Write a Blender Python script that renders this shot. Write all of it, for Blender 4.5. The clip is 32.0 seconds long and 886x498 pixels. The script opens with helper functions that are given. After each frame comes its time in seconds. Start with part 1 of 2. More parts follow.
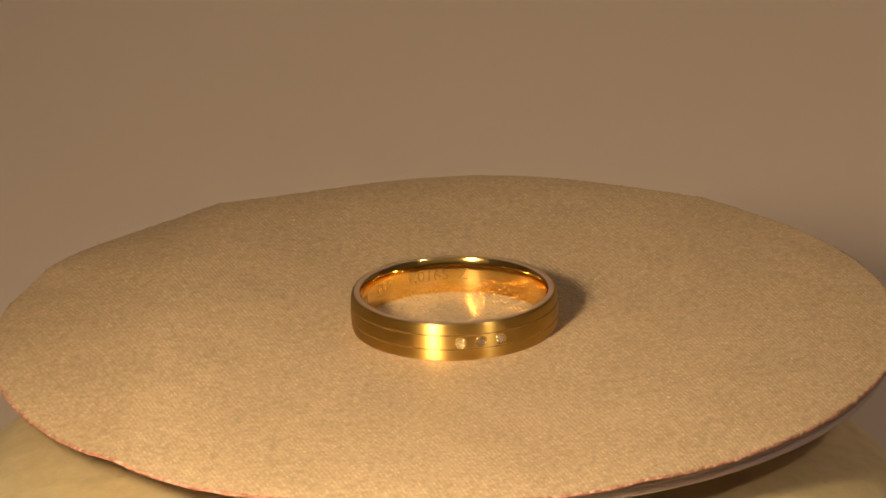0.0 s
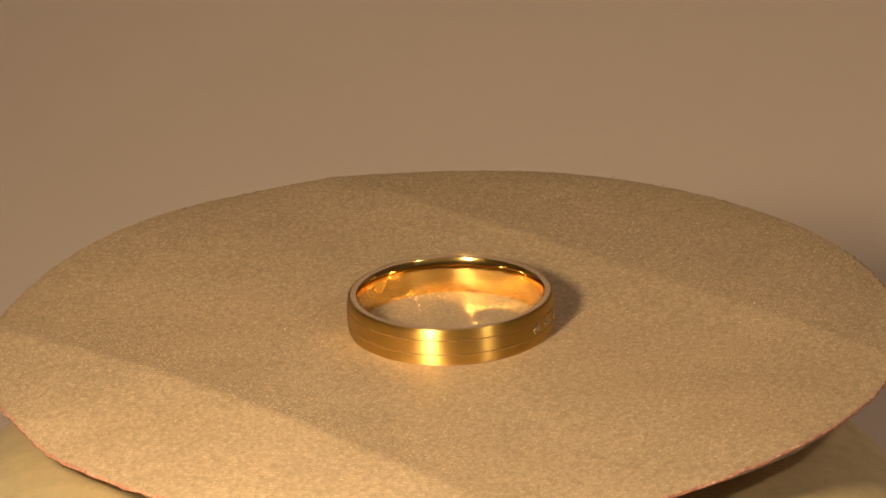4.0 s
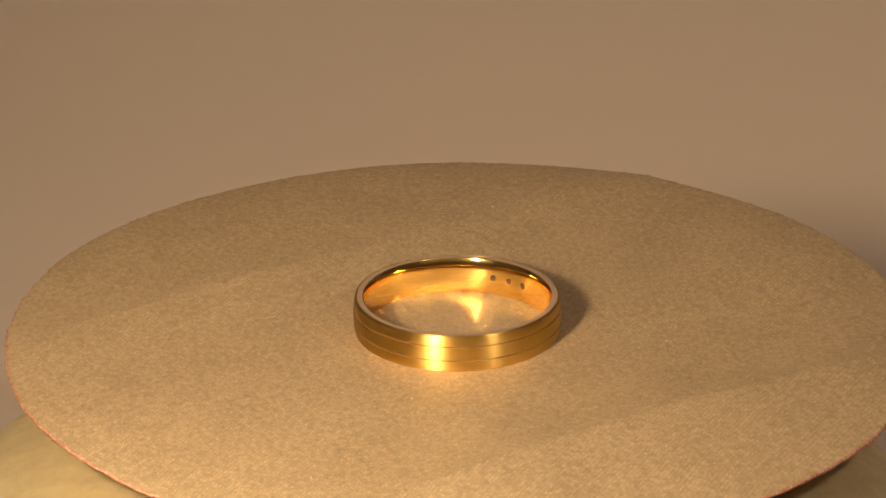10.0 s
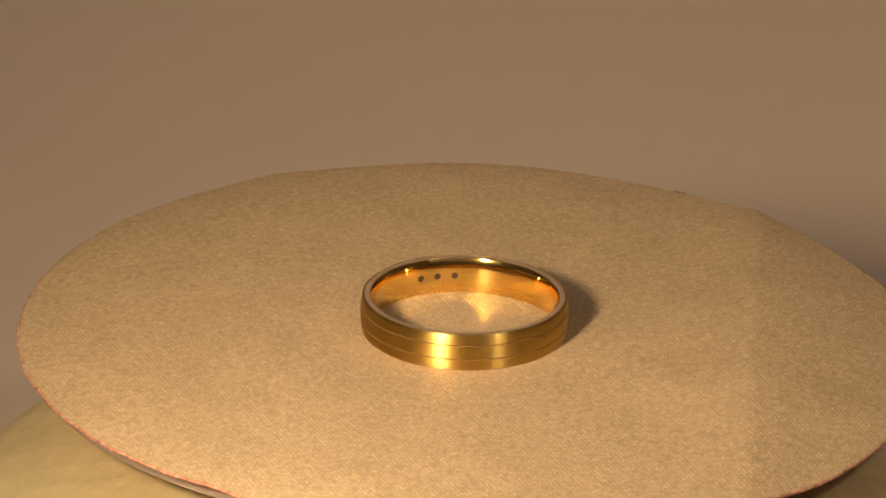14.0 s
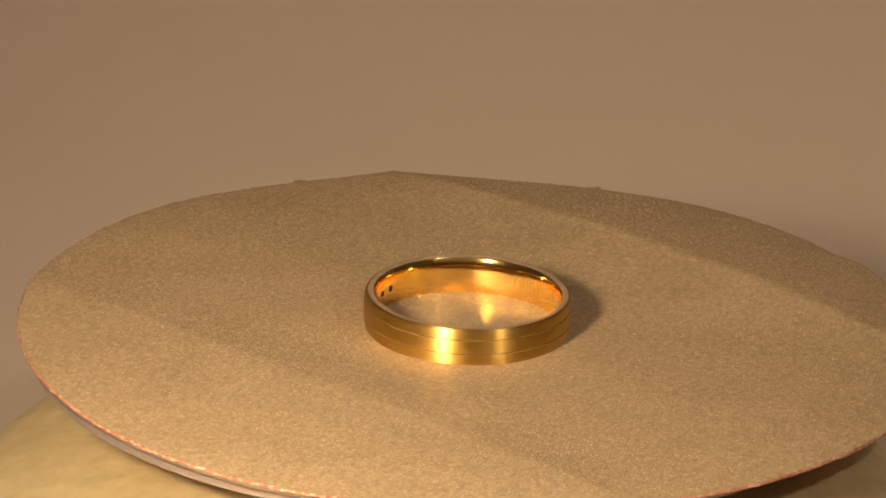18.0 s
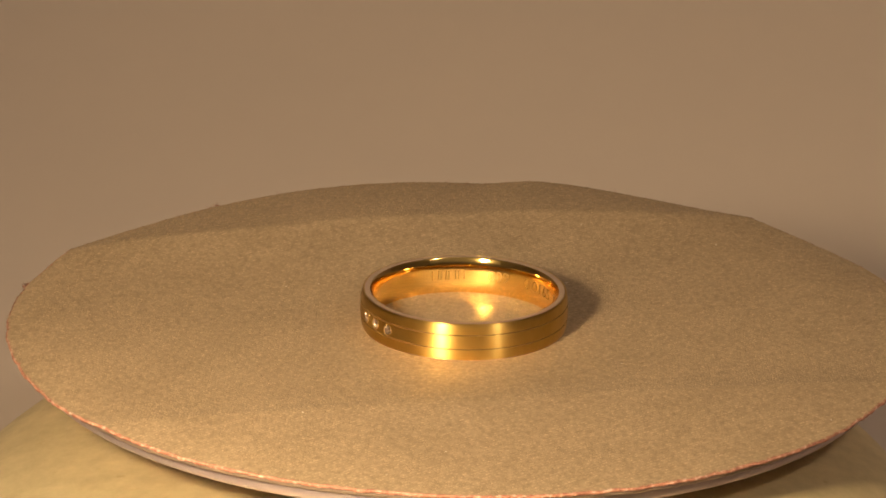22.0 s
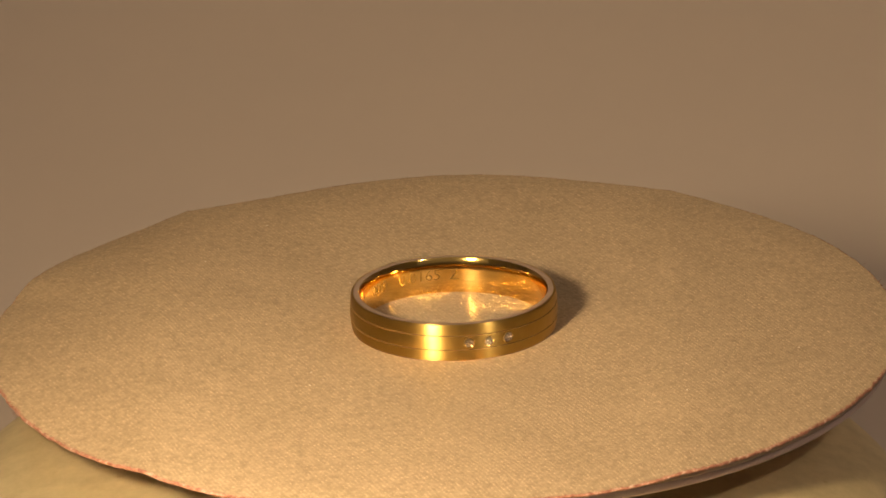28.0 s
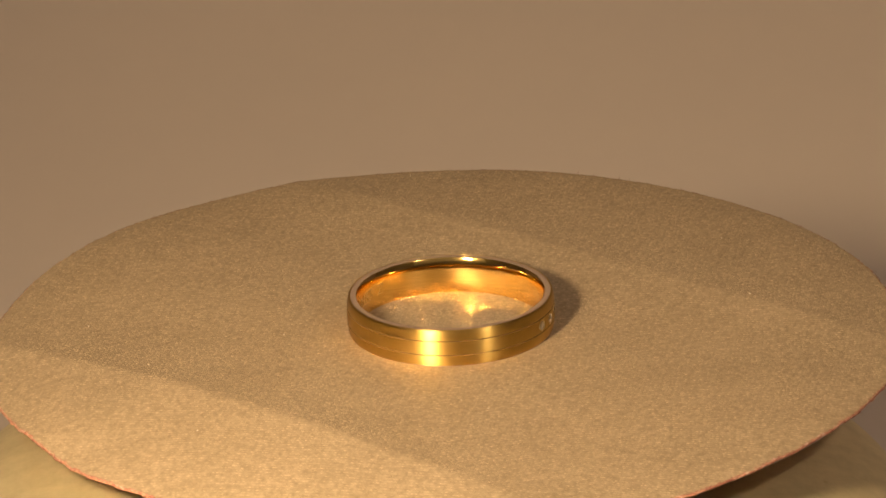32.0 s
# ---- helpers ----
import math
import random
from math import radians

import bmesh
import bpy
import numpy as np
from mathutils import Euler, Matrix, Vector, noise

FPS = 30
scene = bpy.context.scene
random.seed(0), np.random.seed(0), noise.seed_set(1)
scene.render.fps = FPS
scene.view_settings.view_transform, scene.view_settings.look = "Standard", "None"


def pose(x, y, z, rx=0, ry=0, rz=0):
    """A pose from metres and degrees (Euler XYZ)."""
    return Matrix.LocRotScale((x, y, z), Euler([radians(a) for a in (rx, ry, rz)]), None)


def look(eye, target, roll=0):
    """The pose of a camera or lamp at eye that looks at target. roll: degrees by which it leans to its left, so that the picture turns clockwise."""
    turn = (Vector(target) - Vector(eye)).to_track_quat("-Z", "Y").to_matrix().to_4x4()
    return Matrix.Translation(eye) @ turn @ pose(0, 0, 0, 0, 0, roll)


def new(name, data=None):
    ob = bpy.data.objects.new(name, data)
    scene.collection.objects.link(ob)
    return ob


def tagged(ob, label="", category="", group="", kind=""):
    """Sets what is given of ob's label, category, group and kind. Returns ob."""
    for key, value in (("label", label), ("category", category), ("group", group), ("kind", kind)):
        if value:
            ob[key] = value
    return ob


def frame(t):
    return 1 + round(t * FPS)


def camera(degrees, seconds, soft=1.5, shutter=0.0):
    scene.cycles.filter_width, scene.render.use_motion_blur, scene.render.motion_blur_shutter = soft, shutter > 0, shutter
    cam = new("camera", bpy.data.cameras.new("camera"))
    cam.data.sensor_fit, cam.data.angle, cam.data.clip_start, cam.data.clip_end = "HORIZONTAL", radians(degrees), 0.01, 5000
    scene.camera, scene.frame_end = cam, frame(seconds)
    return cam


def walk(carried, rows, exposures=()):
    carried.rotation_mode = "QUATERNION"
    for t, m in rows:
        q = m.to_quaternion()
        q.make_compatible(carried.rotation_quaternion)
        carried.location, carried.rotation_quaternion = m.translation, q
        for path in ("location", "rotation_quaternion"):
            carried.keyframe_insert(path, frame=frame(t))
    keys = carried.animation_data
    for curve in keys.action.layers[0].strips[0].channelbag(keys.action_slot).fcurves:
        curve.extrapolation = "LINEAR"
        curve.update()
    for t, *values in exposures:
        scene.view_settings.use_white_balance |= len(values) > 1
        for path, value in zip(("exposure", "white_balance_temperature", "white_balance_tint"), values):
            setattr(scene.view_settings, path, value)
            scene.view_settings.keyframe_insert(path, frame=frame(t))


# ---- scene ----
cam = camera(8.347, 32.0, soft=1.8)

# ---- camera: one fixed tripod view, and the turntable's spin ----
EYE, AIM, ROLL = (0.0, -0.55807, 0.22694), (-0.00162, 0.00287, 0.00720), 0.046
MM = 0.001
SPIN_START, SPIN_RATE = -5.882, 13.037      # degrees, degrees a second
TILT_X, TILT_Y = -1.353, -1.361             # the platter's wobble


def view():
    return look(EYE, AIM, ROLL)


walk(cam, [(0.0, view()), (32.0, view())],
     exposures=[(0.0, 0.0), (3.0, 0.12), (6.0, 0.25), (9.0, 0.25), (11.0, 0.2), (13.0, 0.0), (14.5, 0.0), (17.0, 0.12), (19.0, 0.2),
                (24.0, 0.2), (25.5, 0.12), (27.3, 0.0), (30.0, 0.05), (32.0, 0.2)])


def turned(t, local=Matrix()):
    """The pose of something on the platter at t seconds."""
    return pose(0, 0, 0, 0, 0, SPIN_START + SPIN_RATE * t) @ pose(0, 0, 0, TILT_X, TILT_Y) @ local


# ---- world and lamps ----
world = bpy.data.worlds.new("world")
scene.world = world
world.use_nodes = True
world.node_tree.nodes["Background"].inputs["Color"].default_value = (1.0, 0.8, 0.58, 1)
world.node_tree.nodes["Background"].inputs["Strength"].default_value = 0.1


def lamp(name, azimuth, elevation, distance, size, watts, colour, aim=(0, 0, 0), beam=180):
    """A round lamp head aimed at the ring; azimuth in degrees to the right of the camera's side."""
    a, e = radians(azimuth), radians(elevation)
    eye = Vector((math.sin(a) * math.cos(e), -math.cos(a) * math.cos(e), math.sin(e))) * distance
    data = bpy.data.lights.new(name, "AREA")
    data.shape, data.size, data.energy, data.color = "DISK", size, watts, colour
    ob = new(name, data)
    ob.matrix_world = look(eye, aim)
    data.spread = radians(beam)
    return ob


lamp("desk_lamp", -24.8, 27.6, 0.20, 0.032, 0.14, (1.0, 0.745, 0.44), (-0.024, -0.050, 0), 82)
lamp("side_lamp", 42, 38, 0.25, 0.014, 0.128, (1.0, 0.78, 0.55))

# an unseen fill panel overhead, added for the room's dim, soft light
fill_light = bpy.data.lights.new("overhead_fill", "AREA")
fill_light.shape, fill_light.size, fill_light.energy, fill_light.color = "SQUARE", 2.4, 3.6, (1.0, 0.80, 0.63)
new("overhead_fill", fill_light).location = (0, -0.55, 1.58)

# a wide, weak fill panel added behind the camera; no source is seen there
rear_fill = bpy.data.lights.new("rear_fill", "AREA")
rear_fill.shape, rear_fill.size, rear_fill.size_y, rear_fill.energy, rear_fill.color = "RECTANGLE", 3.3, 1.4, 1.3, (1.0, 0.80, 0.60)
new("rear_fill", rear_fill).matrix_world = look((0, -1.66, 0.7), (0, 0, 0.4))

# keep the light thrown by polished metal
scene.cycles.blur_glossy, scene.cycles.sample_clamp_indirect, scene.cycles.caustics_reflective = 0.0, 0.0, True


# ---- materials ----
class Nodes:
    """A thin wrapper that adds and links shader nodes."""

    def __init__(self, name):
        self.mat = bpy.data.materials.new(name)
        self.mat.use_nodes = True
        self.tree = self.mat.node_tree
        self.bsdf = self.tree.nodes["Principled BSDF"]

    def add(self, kind, values=None):
        node = self.tree.nodes.new(kind)
        for key, value in (values or {}).items():
            if isinstance(value, bpy.types.NodeSocket):
                self.tree.links.new(value, node.inputs[key])
            else:
                node.inputs[key].default_value = value
        return node

    def set(self, **values):
        for key, value in values.items():
            socket = self.bsdf.inputs[key.replace("_", " ")]
            if isinstance(value, bpy.types.NodeSocket):
                self.tree.links.new(value, socket)
            else:
                socket.default_value = value
        return self

    def coords(self, kind="Object", scale=(1, 1, 1), turn=(0, 0, 0)):
        c = self.add("ShaderNodeTexCoord")
        return self.add("ShaderNodeMapping", {"Vector": c.outputs[kind], "Scale": scale, "Rotation": turn}).outputs[0]

    def noise(self, vector, scale, detail=3.0, rough=0.55):
        return self.add("ShaderNodeTexNoise", {"Vector": vector, "Scale": scale, "Detail": detail, "Roughness": rough}).outputs["Fac"]

    def ramp(self, fac, *stops):
        node = self.add("ShaderNodeValToRGB", {"Fac": fac})
        e = node.color_ramp.elements
        while len(e) < len(stops):
            e.new(0.5)
        for el, (p, c) in zip(e, stops):
            el.position, el.color = p, (*c, 1) if len(c) == 3 else c
        return node.outputs["Color"]

    def span(self, fac, low, high):
        return self.add("ShaderNodeMapRange", {"Value": fac, "To Min": low, "To Max": high}).outputs[0]

    def math(self, op, a, b):
        node = self.add("ShaderNodeMath", {0: a, 1: b})
        node.operation = op
        return node.outputs[0]

    def bump(self, height, distance, strength=1.0):
        return self.add("ShaderNodeBump", {"Height": height, "Distance": distance, "Strength": strength}).outputs[0]


def satin_material(name, floats):
    """The satin's ground, or the raised threads that float over it."""
    n = Nodes(name)
    v = n.coords()
    grain = n.noise(v, 1700, 3, 0.6)
    speck = n.noise(v, 5200, 2, 0.7)
    patch = n.noise(v, 110, 3, 0.6)
    nap = n.noise(v, 1000, 2, 0.6)
    fibre = n.noise(v, 3000, 3, 0.7)
    if floats:
        single = n.add("ShaderNodeNewGeometry").outputs["Random Per Island"]
        tone = n.math("ADD", n.math("MULTIPLY", single, 0.16), n.math("ADD", n.math("MULTIPLY", n.math("ADD", speck, n.math("MULTIPLY", grain, 1.9)), 0.22), n.math("MULTIPLY", patch, 0.2)))
        shine = n.ramp(single, (0.88, (0, 0, 0)), (0.98, (1, 1, 1)))
    else:
        tone = n.math("ADD", n.math("MULTIPLY", nap, 0.2), n.math("ADD", n.math("MULTIPLY", n.math("ADD", speck, n.math("MULTIPLY", grain, 1.7)), 0.24), n.math("MULTIPLY", patch, 0.15)))
        shine = n.ramp(n.noise(v, 3600, 1, 0.5), (0.66, (0, 0, 0)), (0.74, (1, 1, 1)))
    relief = n.math("ADD", n.math("MULTIPLY", nap, 0.4), n.math("ADD", n.math("MULTIPLY", grain, 1.0), n.math("MULTIPLY", fibre, 0.25)))
    glint = n.math("ADD", n.span(speck, *((0.3, 0.52) if floats else (0.2, 0.38))), n.math("MULTIPLY", shine, 0.16))
    tangent = n.add("ShaderNodeTangent")
    tangent.direction_type, tangent.uv_map = "UV_MAP", "weave"
    pale = 1.04 if floats else 0.91
    shades = [(p, (pale * r, pale * g, pale * b)) for p, (r, g, b) in ((0.36, (0.36, 0.268, 0.168)), (0.5, (0.50, 0.374, 0.236)), (0.64, (0.66, 0.500, 0.325)))]
    n.set(Base_Color=n.ramp(tone, *shades),
          Roughness=n.math("SUBTRACT", n.span(fibre, 0.48, 0.58), n.math("MULTIPLY", shine, 0.2)), Metallic=glint, Anisotropic=0.76, Tangent=tangent.outputs[0],
          Anisotropic_Rotation=0.25, Normal=n.bump(relief, 0.05 * MM, 0.6))
    return n.mat


def fray_material():
    n = Nodes("frayed_edge")
    f = n.noise(n.coords(), 1500, 3, 0.7)
    n.set(Base_Color=n.ramp(f, (0.34, (0.25, 0.10, 0.07)), (0.54, (0.45, 0.21, 0.14)), (0.72, (0.72, 0.55, 0.45))), Roughness=0.7,
          Normal=n.bump(f, 0.1 * MM))
    return n.mat


def plain(name, low, high, rough, scale, metal=0.0, bump=0.0, **more):
    """A surface with two scales of tone and a little relief."""
    n = Nodes(name)
    a, b = n.noise(n.coords(), scale, 3), n.noise(n.coords(), scale * 14, 3, 0.65)
    tone = n.math("ADD", n.math("MULTIPLY", a, 0.65), n.math("MULTIPLY", b, 0.35))
    n.set(Base_Color=n.ramp(tone, (0.3, low), (0.7, high)), Roughness=n.span(b, rough * 0.85, rough * 1.15), Metallic=metal, **more)
    if bump:
        n.set(Normal=n.bump(b, bump))
    return n.mat


GOLD_LOW, GOLD_HIGH = (0.75, 0.50, 0.13), (0.83, 0.585, 0.18)


def brushed_gold():
    n = Nodes("brushed_gold")
    c = n.add("ShaderNodeTexCoord").outputs["Object"]
    flat = n.add("ShaderNodeMapping", {"Vector": c, "Scale": (0.04, 0.04, 1)}).outputs[0]
    round_way = n.add("ShaderNodeTangent")
    round_way.direction_type, round_way.axis = "RADIAL", "Z"
    lines, blot = n.noise(flat, 9000, 3, 0.7), n.noise(c, 380, 3, 0.6)
    n.set(Base_Color=n.ramp(blot, (0.3, GOLD_LOW), (0.7, GOLD_HIGH)), Metallic=1.0, Roughness=n.span(lines, 0.38, 0.44), Anisotropic=1.0, Anisotropic_Rotation=0.25,
          Tangent=round_way.outputs[0],
          Normal=n.bump(lines, 0.003 * MM, 0.3))
    return n.mat


def polished_gold():
    n = Nodes("polished_gold")
    c = n.coords()
    n.set(Base_Color=n.ramp(n.noise(c, 300), (0.3, (0.91, 0.62, 0.19)), (0.7, (0.95, 0.68, 0.25))), Metallic=1.0,
          Roughness=n.span(n.noise(c, 900, 4), 0.09, 0.12), Normal=n.bump(n.noise(c, 450, 2), 0.002 * MM, 0.4))
    return n.mat


def base_gold():
    n = Nodes("brass_paint")
    c = n.coords(scale=(1, 0.06, 1), turn=(0, 0, radians(12)))
    blot, fine = n.noise(n.coords(), 300, 6, 0.7), n.noise(c, 1200, 3, 0.7)
    fleck = n.ramp(n.noise(n.coords(scale=(1, 1, 0.35)), 420, 3, 0.7), (0.26, (0.88, 0.84, 0.76)), (0.36, (1, 1, 1)))
    tint = n.ramp(blot, (0.3, (0.54, 0.44, 0.25)), (0.7, (0.71, 0.59, 0.36)))
    stained = n.add("ShaderNodeMix", {0: 1.0, 6: tint, 7: fleck})
    stained.data_type, stained.blend_type = "RGBA", "MULTIPLY"
    n.set(Base_Color=stained.outputs[2], Metallic=0.45, Roughness=n.span(fine, 0.36, 0.5), Normal=n.bump(n.math("ADD", fine, n.math("MULTIPLY", blot, 0.35)), 0.06 * MM, 0.7))
    return n.mat


def diamond_material():
    n = Nodes("diamond")
    cuts = n.add("ShaderNodeTexVoronoi", {"Vector": n.coords(), "Scale": 4400.0}).outputs["Distance"]
    n.set(Base_Color=(0.97, 0.93, 0.85, 1), Roughness=0.13, IOR=2.4, Metallic=0.7, Transmission_Weight=1.0, Normal=n.bump(cuts, 0.32 * MM, 1.0))
    return n.mat


SATIN, THREAD, FRAY = satin_material("satin_cloth", False), satin_material("satin_thread", True), fray_material()
BRUSHED, POLISHED = brushed_gold(), polished_gold()
EDGE = plain("satin_gold_edge", (0.70, 0.51, 0.37), (0.78, 0.58, 0.43), 0.34, 600, metal=0.7)
# darker than the ring's gold: the grooves' shade put into the colour
GROOVE = plain("groove_shade_gold", (0.20, 0.10, 0.025), (0.32, 0.17, 0.05), 0.7, 700, metal=0.6)
ENGRAVED = plain("engraved_gold", (0.62, 0.40, 0.13), (0.78, 0.52, 0.19), 0.3, 900, metal=1.0)
# near-black colour stands for the shade inside a drilled hole
DARK = plain("hole_shade", (0.05, 0.025, 0.008), (0.09, 0.045, 0.015), 0.7, 900)
DIAMOND = diamond_material()
PLATTER = plain("satin_steel", (0.36, 0.30, 0.325), (0.43, 0.365, 0.39), 0.38, 70, metal=0.6)
CARD = plain("brown_card", (0.17, 0.13, 0.105), (0.22, 0.17, 0.14), 0.5, 200)
BRASS = base_gold()
PAPER = plain("beige_backdrop_paper", (0.685, 0.573, 0.492), (0.725, 0.606, 0.512), 0.85, 9, bump=0.05 * MM)
WALL = plain("dim_room_wall", (0.46, 0.40, 0.33), (0.52, 0.46, 0.38), 0.9, 3)
CEILING = plain("dim_ceiling", (0.26, 0.23, 0.19), (0.32, 0.28, 0.24), 0.9, 3)
LINT = plain("lint", (0.75, 0.68, 0.55), (0.85, 0.78, 0.66), 0.8, 800)


# ---- builders ----
def part(name, bm, material, parent=None, label="", smooth=True):
    """Links a bmesh as one mesh object under a thing or a part."""
    mesh = bpy.data.meshes.new(name)
    bm.normal_update()
    bm.to_mesh(mesh)
    bm.free()
    for p in mesh.polygons:
        p.use_smooth = smooth
    mesh.materials.append(material)
    ob = new(name, mesh)
    if parent:
        ob.parent = parent
    return tagged(ob, label)


def lathe(profile, steps=160):
    """A bmesh of a profile of (radius, height) turned about z; metres."""
    bm = bmesh.new()
    rings = []
    for r, z in profile:
        if r < 1e-7:
            rings.append([bm.verts.new((0, 0, z))] * steps)
        else:
            rings.append([bm.verts.new((r * math.cos(math.tau * i / steps), r * math.sin(math.tau * i / steps), z)) for i in range(steps)])
    for a, b in zip(rings, rings[1:]):
        for i in range(steps):
            j = (i + 1) % steps
            quad = []
            for vert in (a[i], a[j], b[j], b[i]):
                if vert not in quad:
                    quad.append(vert)
            if len(quad) > 2:
                bm.faces.new(quad)
    bmesh.ops.recalc_face_normals(bm, faces=bm.faces)
    return bm


def arc(cx, cz, r, a0, a1, n):
    """Points of an arc in the (radius, height) plane, degrees."""
    return [(cx + r * math.cos(radians(a0 + (a1 - a0) * i / n)), cz + r * math.sin(radians(a0 + (a1 - a0) * i / n))) for i in range(n + 1)]


# ---- the studio: a paper sweep in a dim room ----
TABLE = -0.052


def build_room():
    bm = bmesh.new()
    start, bend_r = 0.085, 0.26
    profile = [(-1.6 + (start + 1.6) * i / 20, TABLE) for i in range(21)]
    profile += [(start + bend_r * math.sin(radians(a)), TABLE + bend_r * (1 - math.cos(radians(a)))) for a in range(3, 91, 3)]
    profile += [(start + bend_r, TABLE + bend_r + 1.25 * i / 8) for i in range(1, 9)]
    cols = [-1.6 + 0.1 * i for i in range(15)] + [-0.15 + 0.003 * i for i in range(101)] + [0.2 + 0.1 * i for i in range(15)]
    ease = lambda x, a, b: 3 * min(1, max(0, (x - a) / (b - a))) ** 2 - 2 * min(1, max(0, (x - a) / (b - a))) ** 3
    # two faint upright bends in the paper behind
    sway = lambda x, z: (0.0024 * ease(x, 0.014, 0.026) - 0.0034 * ease(x, 0.046, 0.070)) * ease(z, TABLE + 0.001, TABLE + 0.06)
    grid = [[bm.verts.new((x, y + sway(x, z), z)) for x in cols] for y, z in profile]
    for a, b in zip(grid, grid[1:]):
        for i in range(len(cols) - 1):
            bm.faces.new((a[i], a[i + 1], b[i + 1], b[i]))
    geom = bmesh.ops.extrude_face_region(bm, geom=bm.faces[:])
    for vert in [g for g in geom["geom"] if isinstance(g, bmesh.types.BMVert)]:
        vert.co.z -= 0.0006
        vert.co.y += 0.0006
    bmesh.ops.recalc_face_normals(bm, faces=bm.faces)
    tagged(part("backdrop", bm, PAPER), "plain beige paper sweep curving up behind the turntable", "backdrop", kind="structure")

    def slab(name, x0, y0, z0, x1, y1, z1, label, category, material=WALL):
        bm = bmesh.new()
        bmesh.ops.create_cube(bm, size=1, matrix=Matrix.LocRotScale(((x0 + x1) / 2, (y0 + y1) / 2, (z0 + z1) / 2), None, (x1 - x0, y1 - y0, z1 - z0)))
        tagged(part(name, bm, material, smooth=False), label, category, kind="structure")

    slab("floor", -1.8, -1.8, TABLE - 0.1, 1.8, 0.75, TABLE - 0.0012, "plain dark support under the paper sweep", "floor")
    slab("wall_north", -1.8, 0.6, TABLE, 1.8, 0.7, 1.6, "plain dim wall behind the paper sweep", "wall")
    slab("wall_south", -1.8, -1.8, TABLE, 1.8, -1.7, 1.6, "plain dim wall behind the camera", "wall")
    slab("wall_west", -1.8, -1.7, TABLE, -1.7, 0.6, 1.6, "plain dim side wall", "wall")
    slab("wall_east", 1.7, -1.7, TABLE, 1.8, 0.6, 1.6, "plain dim side wall", "wall")
    slab("ceiling", -1.8, -1.8, 1.6, 1.8, 0.7, 1.7, "plain dim ceiling", "ceiling", CEILING)


build_room()


# ---- the turntable ----
def build_turntable():
    top = -4.3 * MM
    table = tagged(new("turntable"), "brass-coloured round display turntable with a grey metal platter", "turntable")
    table.location.z = TABLE
    z = lambda h: h - TABLE
    wide, fall, power = 49.0, 21.0, 4.2
    dome = [(r, (1 - (1 - (r / wide) ** power) ** (1 / power))) for r in [wide * math.sin(radians(a)) for a in range(0, 91, 3)]]
    profile = [(r * MM, z(top - d * fall * MM)) for r, d in dome]
    profile += [(wide * MM, z(TABLE + 2 * MM)), ((wide - 1.5) * MM, z(TABLE)), (0, z(TABLE))]
    base = part("base", lathe(profile), BRASS, table, "domed brass-coloured foot")
    base.location = (-2.5 * MM, -18 * MM, 0)
    part("spindle", lathe([(0, z(top - 0.3 * MM)), (9 * MM, z(top - 0.3 * MM)), (9 * MM, z(-2.9 * MM)), (0, z(-2.9 * MM))], 64), BRASS, table)
    profile = [(r * MM, z * MM) for r, z in ((0, -0.45), (18, -0.55), (30, -0.78), (38, -0.98), (41.9, -1.06))]
    profile += arc(42.35 * MM, -1.5 * MM, 0.42 * MM, 85, 10, 6) + arc(42.35 * MM, -2.0 * MM, 0.42 * MM, -10, -70, 6)
    profile += [(r * MM, z * MM) for r, z in ((42.2, -2.4), (41.5, -2.5), (12, -2.8), (0, -2.8))]
    platter = part("platter", lathe(profile, 200), PLATTER, table, "glossy grey metal platter with a rounded rim")
    return table, platter


turntable, platter = build_turntable()

# ---- the satin cloth on the platter ----
FOLDS = (-29.3, 21.3)         # where the two pressed folds lie across the cloth, millimetres
FLAPS = (-0.146, -0.062)      # how the cloth falls beyond each fold
RIDGES = (1.1, 0.56)         # how high each fold stands, millimetres
EDGE_R = (45.222, (-1.587, 0.744), (-0.128, -0.144), (0.026, 0.053), (0.037, 0.013), (-0.022, 0.09), (0.014, -0.018), (-0.044, -0.044))
EDGE_Z = (-0.386, (0.307, 0.215), (0.441, -0.009), (-0.248, 0.002), (0.463, -0.012), (-0.162, -0.001), (-0.093, 0.000))


def waves(series, a):
    return series[0] + sum(c * math.cos(i * a) + s * math.sin(i * a) for i, (c, s) in enumerate(series[1:], 1))


def cloth_edge(a):
    """The hand-cut outline: slow waves and fine snips."""
    p = Vector((math.cos(a), math.sin(a), 0))
    return waves(EDGE_R, a) + 0.16 * noise.noise(p * 22) + 0.12 * noise.noise(p * 70) + 0.08 * noise.noise(p * 190)


def cloth_height(x, y):
    r, a = math.hypot(x, y), math.atan2(y, x)
    lift = waves(EDGE_Z, a) * (r / 45) ** 2 if r > 14 else waves(EDGE_Z, a) * (r / 45) ** 3
    lift += 0.5 * (r / 45) ** 2 - 0.5 * (max(0.0, r - 36.5) / 8.5) ** 2        # the rim droops a little
    turn = math.degrees(a)
    if 130 < turn < 167:                                                       # one corner of the folded flap stands up
        k = (turn - 130) / 28 if turn < 158 else (167 - turn) / 9
        lift += 0.67 * k * k * (3 - 2 * k) * (r / 45) ** 3
    side = 0 if x < 0 else 1
    past = abs(x) - abs(FOLDS[side])
    inside = RIDGES[side] * abs(x / FOLDS[side]) ** 3.6
    outside = RIDGES[side] + FLAPS[side] * past
    mix = min(1.0, max(0.0, past / 0.5 + 0.5))
    crest = inside * (1 - mix) + outside * mix
    return lift + crest + 0.03 * noise.noise(Vector((x, y, 0)) * 0.12) * min(1, r / 20)


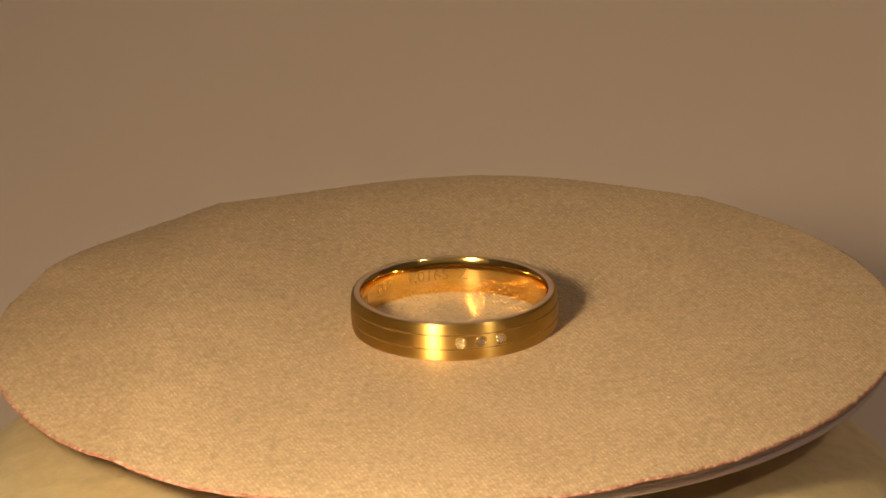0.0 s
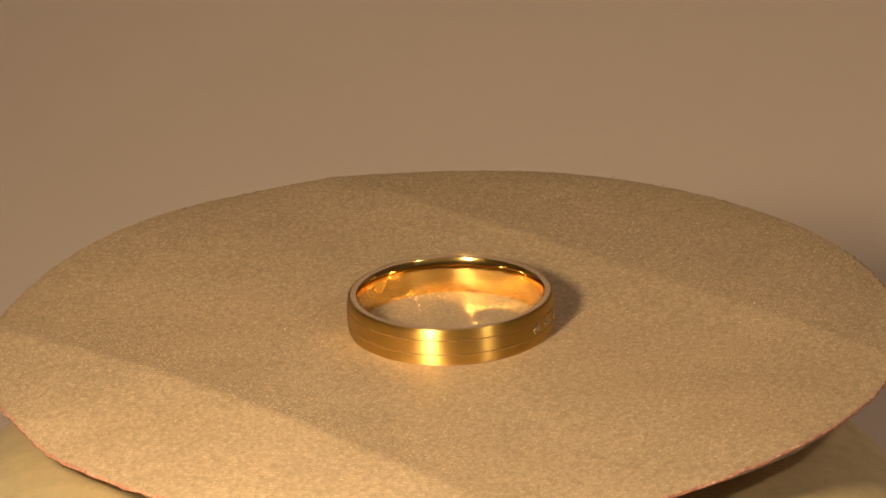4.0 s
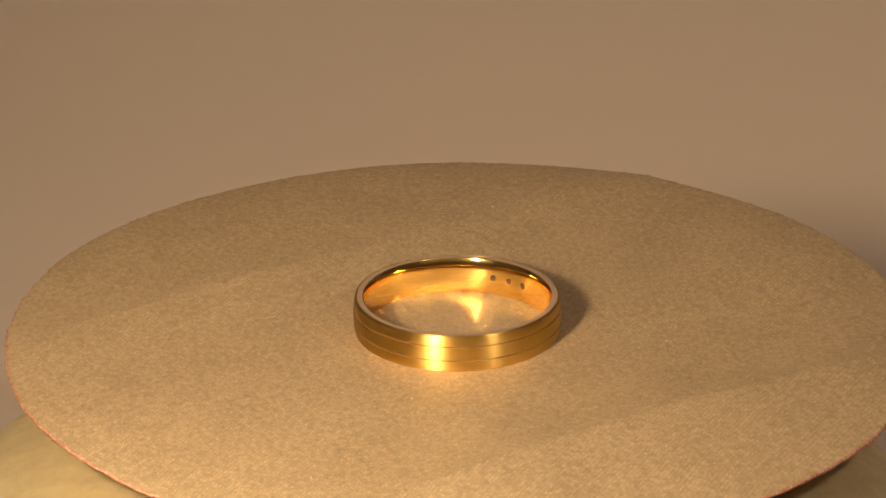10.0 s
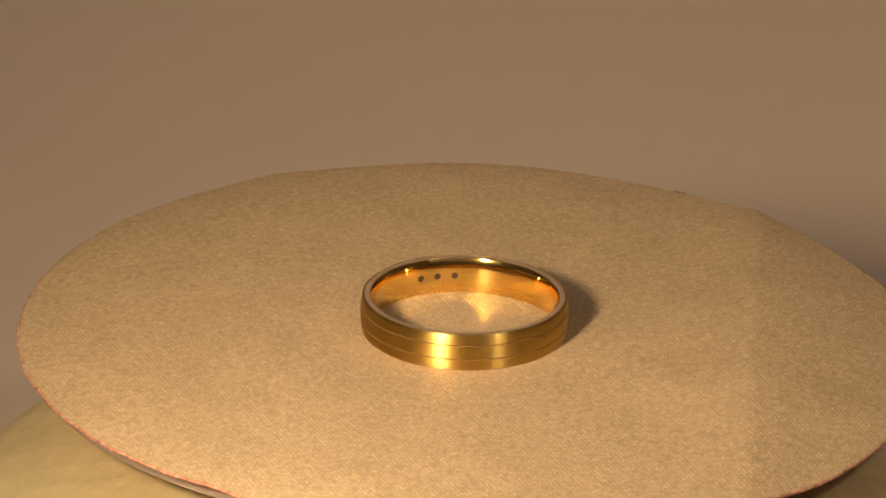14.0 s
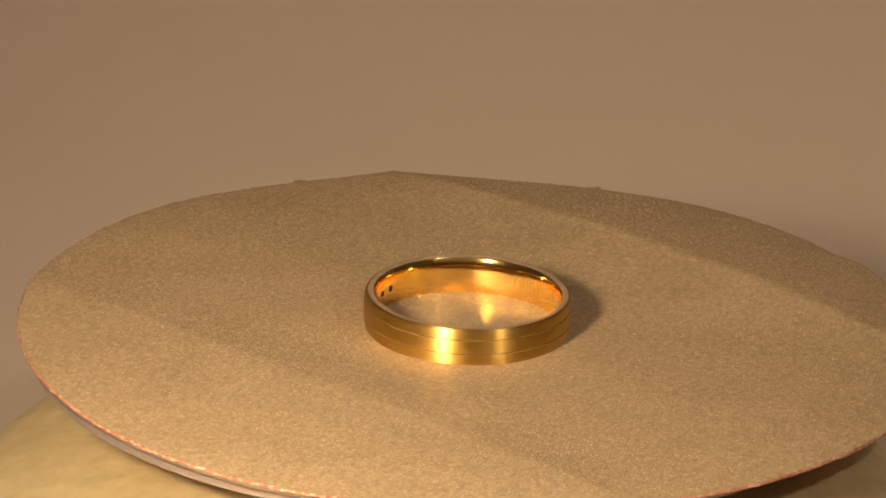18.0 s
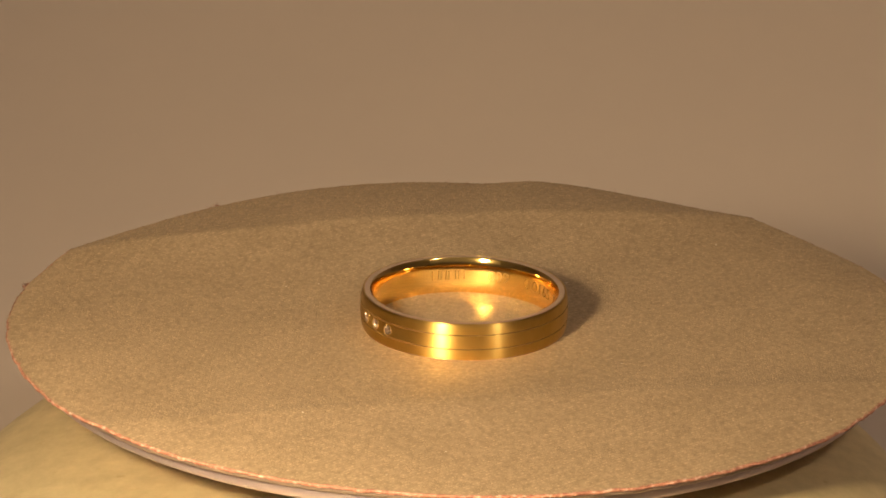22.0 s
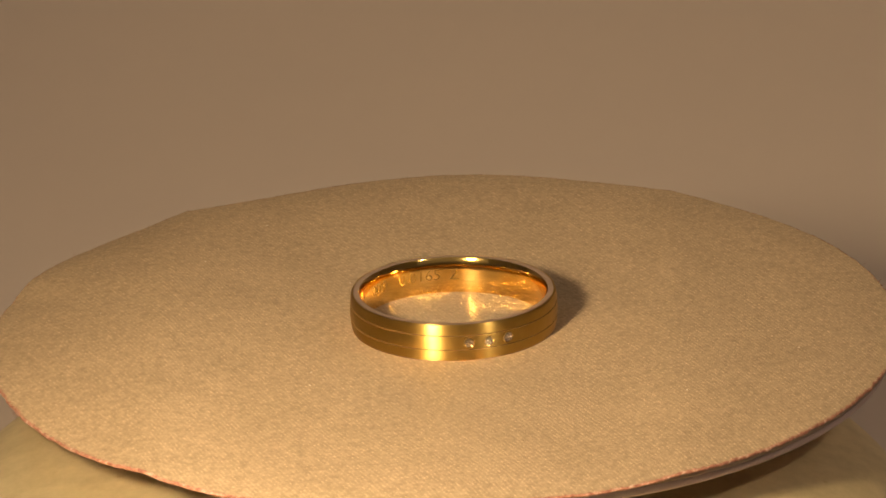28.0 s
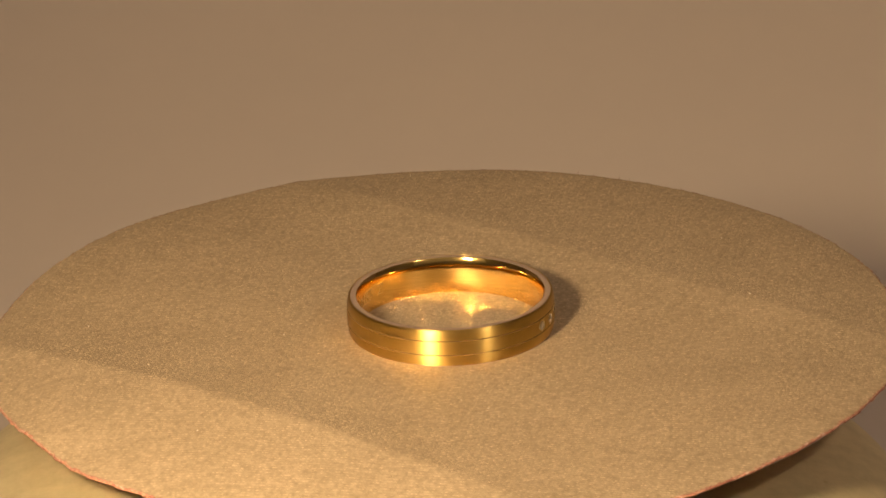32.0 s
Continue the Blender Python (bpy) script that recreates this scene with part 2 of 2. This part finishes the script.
def build_cloth():
    cloth = tagged(new("satin_cloth"), "round hand-cut gold-beige satin cloth with two pressed folds", "cloth")
    bm = bmesh.new()
    steps, rings = 540, 70
    uv = bm.loops.layers.uv.new("weave")
    lean = Vector((math.cos(radians(-11)), math.sin(radians(-11)), 0))     # the way the floating threads run
    grid = []
    for j in range(1, rings + 1):
        row = []
        for i in range(steps):
            a = math.tau * i / steps
            r = cloth_edge(a) * j / rings if j == rings else (waves(EDGE_R, a) - 0.3) * j / (rings - 1 + 0.3)
            x, y = r * math.cos(a), r * math.sin(a)
            row.append(bm.verts.new((x * MM, y * MM, cloth_height(x, y) * MM)))
        grid.append(row)
    centre = bm.verts.new((0, 0, 0))
    for i in range(steps):
        k = (i + 1) % steps
        bm.faces.new((centre, grid[0][i], grid[0][k]))
        for a, b in zip(grid, grid[1:]):
            bm.faces.new((a[i], b[i], b[k], a[k]))
    for f in bm.faces:
        for loop in f.loops:
            x, y, _ = loop.vert.co
            loop[uv].uv = ((x * lean.x + y * lean.y) * 10 + 0.5, (y * lean.x - x * lean.y) * 10 + 0.5)
    part("cloth_top", bm, SATIN, cloth)
    # the cut edge: a thin fuzzy lip
    bm = bmesh.new()
    ringset = []
    for out, down in ((-0.12, 0.015), (0.03, -0.02), (0.10, -0.14), (0.06, -0.28), (-0.1, -0.36)):
        row = []
        for i in range(steps * 2):
            a = math.tau * i / (steps * 2)
            fuzz = 0.11 * noise.noise(Vector((math.cos(a), math.sin(a), out)) * 160)
            r = cloth_edge(a) + out + fuzz
            x, y = r * math.cos(a), r * math.sin(a)
            row.append(bm.verts.new((x * MM, y * MM, (cloth_height(x, y) + down + fuzz * 0.6) * MM)))
        ringset.append(row)
    for a, b in zip(ringset, ringset[1:]):
        for i in range(steps * 2):
            k = (i + 1) % (steps * 2)
            bm.faces.new((a[i], b[i], b[k], a[k]))
    part("cut_edge", bm, FRAY, cloth, "frayed orange-brown cut edge")
    # the stiff card on which the cloth is glued
    bm = bmesh.new()
    rows = []
    for inset, drop in ((1.2, -0.16), (0.75, -0.2), (0.62, -0.35), (0.62, -0.75), (0.75, -0.98), (4.0, -1.04)):
        row = []
        for i in range(240):
            a = math.tau * i / 240
            r = min(waves(EDGE_R, a) + 0.5 - inset, 44.0 - inset * 0.5)
            x, y = r * math.cos(a), r * math.sin(a)
            h = cloth_height(x, y)
            row.append(bm.verts.new((x * MM, y * MM, (h + drop if drop > -0.3 else min(h - 0.3, max(-1.06, h + drop))) * MM)))
        rows.append(row)
    for a, b in zip(rows, rows[1:]):
        for i in range(240):
            k = (i + 1) % 240
            bm.faces.new((a[i], b[i], b[k], a[k]))
    part("card_backing", bm, CARD, cloth, "dark brown card under the cloth")
    # loose thread ends along the cut
    bm = bmesh.new()
    rnd = random.Random(4)
    for _ in range(1000):
        # two little tufts stand out of the cut, the rest is scattered
        tuft = _ >= 900
        a = radians((243 if _ % 2 else 203) + rnd.gauss(0, 0.5)) if tuft else rnd.uniform(0, math.tau)
        r = cloth_edge(a)
        x, y = r * math.cos(a), r * math.sin(a)
        base = Vector((x, y, cloth_height(x, y) - 0.08))
        way = Vector((math.cos(a + rnd.gauss(0, 0.7)), math.sin(a + rnd.gauss(0, 0.7)), rnd.gauss(0.1, 0.4))).normalized()
        side = way.cross(Vector((0, 0, 1))).normalized() * 0.035
        n = rnd.uniform(0.25, 0.78) if tuft else rnd.uniform(0.08, 0.28) if _ > 40 else rnd.uniform(0.4, 0.8)
        up = way.cross(side).normalized() * 0.03
        q = [base - side, base + side, base + up, base + way * n]
        vs = [bm.verts.new(p * MM) for p in q]
        for tri in ((0, 1, 3), (1, 2, 3), (2, 0, 3)):
            bm.faces.new([vs[i] for i in tri])
    tagged(part("thread_ends", bm, FRAY, cloth), "tiny loose orange threads", kind="stuff")
    # the weave: every float a low rounded grain, set in the slanting rows of the satin
    verts, faces = [], []
    run, slant = Vector((math.cos(radians(117)), math.sin(radians(117)))), Vector((math.cos(radians(70)), math.sin(radians(70))))
    for i in range(-260, 261):
        for j in range(-160, 161):
            at = run * (0.38 * i) + slant * (0.59 * j)
            if abs(at.x) > 48 or abs(at.y) > 48:
                continue
            drift = Vector((at.x * 0.12, at.y * 0.12, 5.0))
            at += run * (rnd.gauss(0, 0.07) + 0.5 * noise.noise(drift)) + slant * (rnd.gauss(0, 0.035) + 0.4 * noise.noise(drift + Vector((0, 0, 9))))
            if rnd.random() < 0.04 or at.length > waves(EDGE_R, math.atan2(at.y, at.x)) - 0.2:
                continue
            turn, long = rnd.gauss(0, 0.1), rnd.uniform(0.34, 0.48)
            way = Vector((run.x * math.cos(turn) - run.y * math.sin(turn), run.x * math.sin(turn) + run.y * math.cos(turn)))
            side = Vector((-way.y, way.x)) * rnd.uniform(0.07, 0.1)
            h = cloth_height(at.x, at.y)
            rise = cloth_height(at.x + way.x * 0.1, at.y + way.y * 0.1) - h
            tall, k = rnd.uniform(0.02, 0.07), len(verts)
            for f, w, up in ((-0.5, 0, 0), (-0.2, -1, 0), (-0.2, 0, 1), (-0.2, 1, 0), (0.2, -1, 0), (0.2, 0, 1), (0.2, 1, 0), (0.5, 0, 0)):
                p = at + way * (f * long) + side * w
                verts.append((p.x * MM, p.y * MM, (h + rise * f * long * 10 + up * tall - 0.006) * MM))
            faces += [(k, k + 1, k + 2), (k, k + 2, k + 3), (k + 1, k + 4, k + 5, k + 2), (k + 2, k + 5, k + 6, k + 3), (k + 7, k + 5, k + 4), (k + 7, k + 6, k + 5)]
    mesh = bpy.data.meshes.new("weave")
    mesh.from_pydata(verts, [], faces)
    layer = mesh.uv_layers.new(name="weave")
    index = np.empty(len(mesh.loops), dtype=np.int32)
    mesh.loops.foreach_get("vertex_index", index)
    flat = np.array(verts)[index]
    layer.data.foreach_set("uv", np.stack([(flat[:, 0] * lean.x + flat[:, 1] * lean.y) * 10 + 0.5, (flat[:, 1] * lean.x - flat[:, 0] * lean.y) * 10 + 0.5], 1).ravel())
    mesh.polygons.foreach_set("use_smooth", [True] * len(faces))
    mesh.materials.append(THREAD)
    weave = new("weave", mesh)
    weave.parent = cloth
    tagged(weave, "fine floating threads of the satin", kind="stuff")
    # specks of lint lying on the satin
    bm = bmesh.new()
    for _ in range(12):
        a, r = rnd.uniform(0, math.tau), 44 * math.sqrt(rnd.uniform(0.08, 1))
        x, y = r * math.cos(a), r * math.sin(a)
        m = Matrix.Translation(Vector((x, y, cloth_height(x, y) + 0.05)) * MM) @ Matrix.Rotation(rnd.uniform(0, 3), 4, "Z")
        s = rnd.uniform(0.04, 0.09) * MM
        bmesh.ops.create_icosphere(bm, subdivisions=1, radius=1, matrix=m @ Matrix.Diagonal((s * rnd.uniform(0.8, 1.8), s, s * 0.7, 1)))
    tagged(part("lint", bm, LINT, cloth), "pale specks of lint", kind="stuff")
    return cloth


cloth = build_cloth()

# ---- the ring ----
RING_X, RING_Y, RING_Z = -0.506 * MM, 0.568 * MM, 0.03 * MM
R_OUT, R_IN, HIGH = 10.3, 9.04, 3.78        # millimetres
ROLL_OVER = 0.32                            # how far the comfort-fit curve falls back at the edges
STONE = -69.19                              # where the middle stone sits, degrees
STONE_STEP = 11.36


def outer(z):
    """The gently domed outer face."""
    return R_OUT - 0.16 * ((z - HIGH / 2) / (HIGH / 2)) ** 2 - 0.05 * ((z - HIGH / 2) / (HIGH / 2)) ** 6


def comfort(z):
    """The inner radius at height z: nearly flat in the middle, rolling over towards both edges."""
    return R_IN + ROLL_OVER * abs(2 * z / HIGH - 1) ** 3.2


def build_ring():
    ring = tagged(new("wedding_band"), "brushed yellow-gold wedding band set with three small diamonds", "ring")
    mm = lambda pts: [(r * MM, z * MM) for r, z in pts]
    lo, hi = 0.1, HIGH - 0.1
    wide, deep = 0.05, 0.06
    grooves = (HIGH / 2 - 0.66, HIGH / 2 + 0.80)
    stops = [lo] + [g + d for g in grooves for d in (-wide, wide)] + [hi]
    for z0, z1 in zip(stops[::2], stops[1::2]):
        band = [(outer(z0 + (z1 - z0) * i / 16), z0 + (z1 - z0) * i / 16) for i in range(17)]
        if z1 == hi:
            band += [(outer(hi) - 0.02, HIGH - 0.045), (outer(hi) - 0.07, HIGH - 0.016), (outer(hi) - 0.2, HIGH)]
        part("brushed_face", lathe(mm(band), 256), BRUSHED, ring, "matt brushed outer face")
    for g in grooves:
        cut = [(outer(g - wide), g - wide), (outer(g) - deep, g - 0.012), (outer(g) - deep, g + 0.012), (outer(g + wide), g + wide)]
        part("groove", lathe(mm(cut), 256), GROOVE, ring, "fine groove with its shade in a darker gold")
    for name, s in (("upper_edge", 1), ("lower_edge", -1)):
        zz = lambda d: HIGH - d if s > 0 else d
        pts = [(outer(hi) - 0.2, zz(0.0))] if s > 0 else [(outer(lo), 0.1), (outer(lo) - 0.055, 0.012), (outer(lo) - 0.1, 0.0)]
        pts += [(comfort(0.06) + 0.1, zz(0.0)), (comfort(0.06) + 0.05, zz(0.008))]
        part(name, lathe(mm(pts), 256), EDGE, ring, "smooth satin edge")
    low = [(comfort(0.06) + 0.05, 0.008), (comfort(0.06) + 0.022, 0.026)]
    inner = low + [(comfort(z), z) for z in [0.06 + (HIGH - 0.12) * i / 44 for i in range(45)]] + [(r, HIGH - z) for r, z in reversed(low)]
    part("polished_liner", lathe(mm(inner), 320), POLISHED, ring, "mirror-polished inner face")

    # stones, each in its drilled seat, backed by dark discs as the holes' shade
    for i in (-1, 0, 1):
        a = STONE + i * STONE_STEP
        mid = HIGH / 2 + 0.06
        at = pose(0, 0, mid * MM, 0, 0, a) @ pose((outer(mid)) * MM, 0, 0, 0, 90, 0)
        r = 0.54
        seat = part("setting", lathe(mm([(r + 0.04, -0.05), (r + 0.03, 0.02), (r, 0.03), (r - 0.03, 0.01), (r - 0.05, -0.2), (0.1, -0.45), (0, -0.45)]), 24), POLISHED, ring, "bright cut gold seat")
        seat.matrix_local = at
        bm = bmesh.new()
        rows = [(0.28, 0.11, 0.5), (0.42, 0.06, 0), (0.50, 0.0, 0.5), (0.495, -0.03, 0.5), (0.22, -0.26, 0), (0.0, -0.42, 0)]
        rings = []
        for rr, zz, off in rows:
            rings.append([bm.verts.new((0, 0, zz * MM))] * 8 if rr == 0 else
                         [bm.verts.new((rr * MM * math.cos(math.tau * (j + off) / 8), rr * MM * math.sin(math.tau * (j + off) / 8), zz * MM)) for j in range(8)])
        bm.faces.new(rings[0])
        for a_, b_, p, q in zip(rings, rings[1:], rows, rows[1:]):
            for j in range(8):
                k = (j + 1) % 8
                shift = 0 if p[2] == q[2] or p[2] > q[2] else -1
                if q[0] == 0:
                    bm.faces.new((a_[j], a_[k], b_[0]))
                elif p[2] == q[2]:
                    bm.faces.new((a_[j], a_[k], b_[k], b_[j]))
                else:
                    lower = (j + (1 if p[2] > q[2] else 0)) % 8
                    bm.faces.new((a_[j], a_[k], b_[lower if p[2] > q[2] else k]))
                    bm.faces.new((a_[j], b_[lower], b_[(lower - 1) % 8]) if p[2] > q[2] else (a_[j], b_[k], b_[j]))
        bmesh.ops.recalc_face_normals(bm, faces=bm.faces)
        stone = part("diamond", bm, DIAMOND, seat, "small clear round diamond", smooth=False)
        back = pose(0, 0, mid * MM, 0, 0, a) @ pose((R_IN - 0.012) * MM, 0, 0, 0, -90, 0)
        hole = part("hole_shade", lathe(mm([(0.33, 0.0), (0.29, 0.012), (0.24, -0.006), (0.0, -0.008)]), 20), DARK, ring, "small dark disc as the shade of a drilled hole behind a stone")
        hole.matrix_local = back
    return ring


ring = build_ring()


def engrave(text, angle, height, parent):
    """Small stamped characters on the inner face, read from inside the ring."""
    data = bpy.data.curves.new("stamp", "FONT")
    data.body, data.size, data.align_x, data.align_y = text, height * 1.4, "CENTER", "CENTER"
    data.offset, data.resolution_u, data.extrude, data.bevel_depth = -0.03 * height, 3, 0.004, 0.012
    ob = bpy.data.objects.new("stamp", data)
    scene.collection.objects.link(ob)
    mesh = bpy.data.meshes.new_from_object(ob.evaluated_get(bpy.context.evaluated_depsgraph_get()))
    bpy.data.objects.remove(ob)
    bm = bmesh.new()
    bm.from_mesh(mesh)
    bpy.data.meshes.remove(mesh)
    bend(bm, angle)
    return part("engraving", bm, ENGRAVED, parent, "engraved " + text, smooth=False)


def bend(bm, angle):
    """Wraps flat work in millimetres onto the inner face."""
    for vert in bm.verts:
        x, y, z = vert.co
        a = radians(angle) - x / R_IN
        r = (R_IN - 0.008 - z) * MM
        vert.co = (r * math.cos(a), r * math.sin(a), (HIGH / 2 + 0.12 + y) * MM)


def engrave_bars(angle, height, widths, parent):
    """A maker's mark shown as plain upright bars."""
    bm = bmesh.new()
    x = -sum(widths) / 2 - 0.16 * (len(widths) - 1) / 2
    for w in widths:
        for u0, u1, v0, v1 in ((0, 0.12, 0, 1), (w - 0.12, w, 0, 1)):
            quad = [bm.verts.new((x + u, (v - 0.5) * height, 0.01)) for u, v in ((u0, v0), (u1, v0), (u1, v1), (u0, v1))]
            bm.faces.new(quad)
        x += w + 0.16
    bend(bm, angle)
    return part("engraving", bm, ENGRAVED, parent, "engraved mark as plain bars", smooth=False)


engrave_bars(179.5, 1.0, (0.75, 0.65, 0.8, 0.7), ring)
engrave("009", 146.5, 1.15, ring)
engrave("0,0165", 113.5, 1.2, ring)
engrave("Z", 90.5, 1.2, ring)


def motions():
    """The platter turns at an even rate, with the cloth and the ring on it."""
    times = [float(i) for i in range(33)]
    walk(platter, [(t, pose(0, 0, -TABLE) @ turned(t)) for t in times])
    walk(cloth, [(t, turned(t)) for t in times])
    walk(ring, [(t, turned(t, pose(RING_X, RING_Y, RING_Z))) for t in times])


motions()
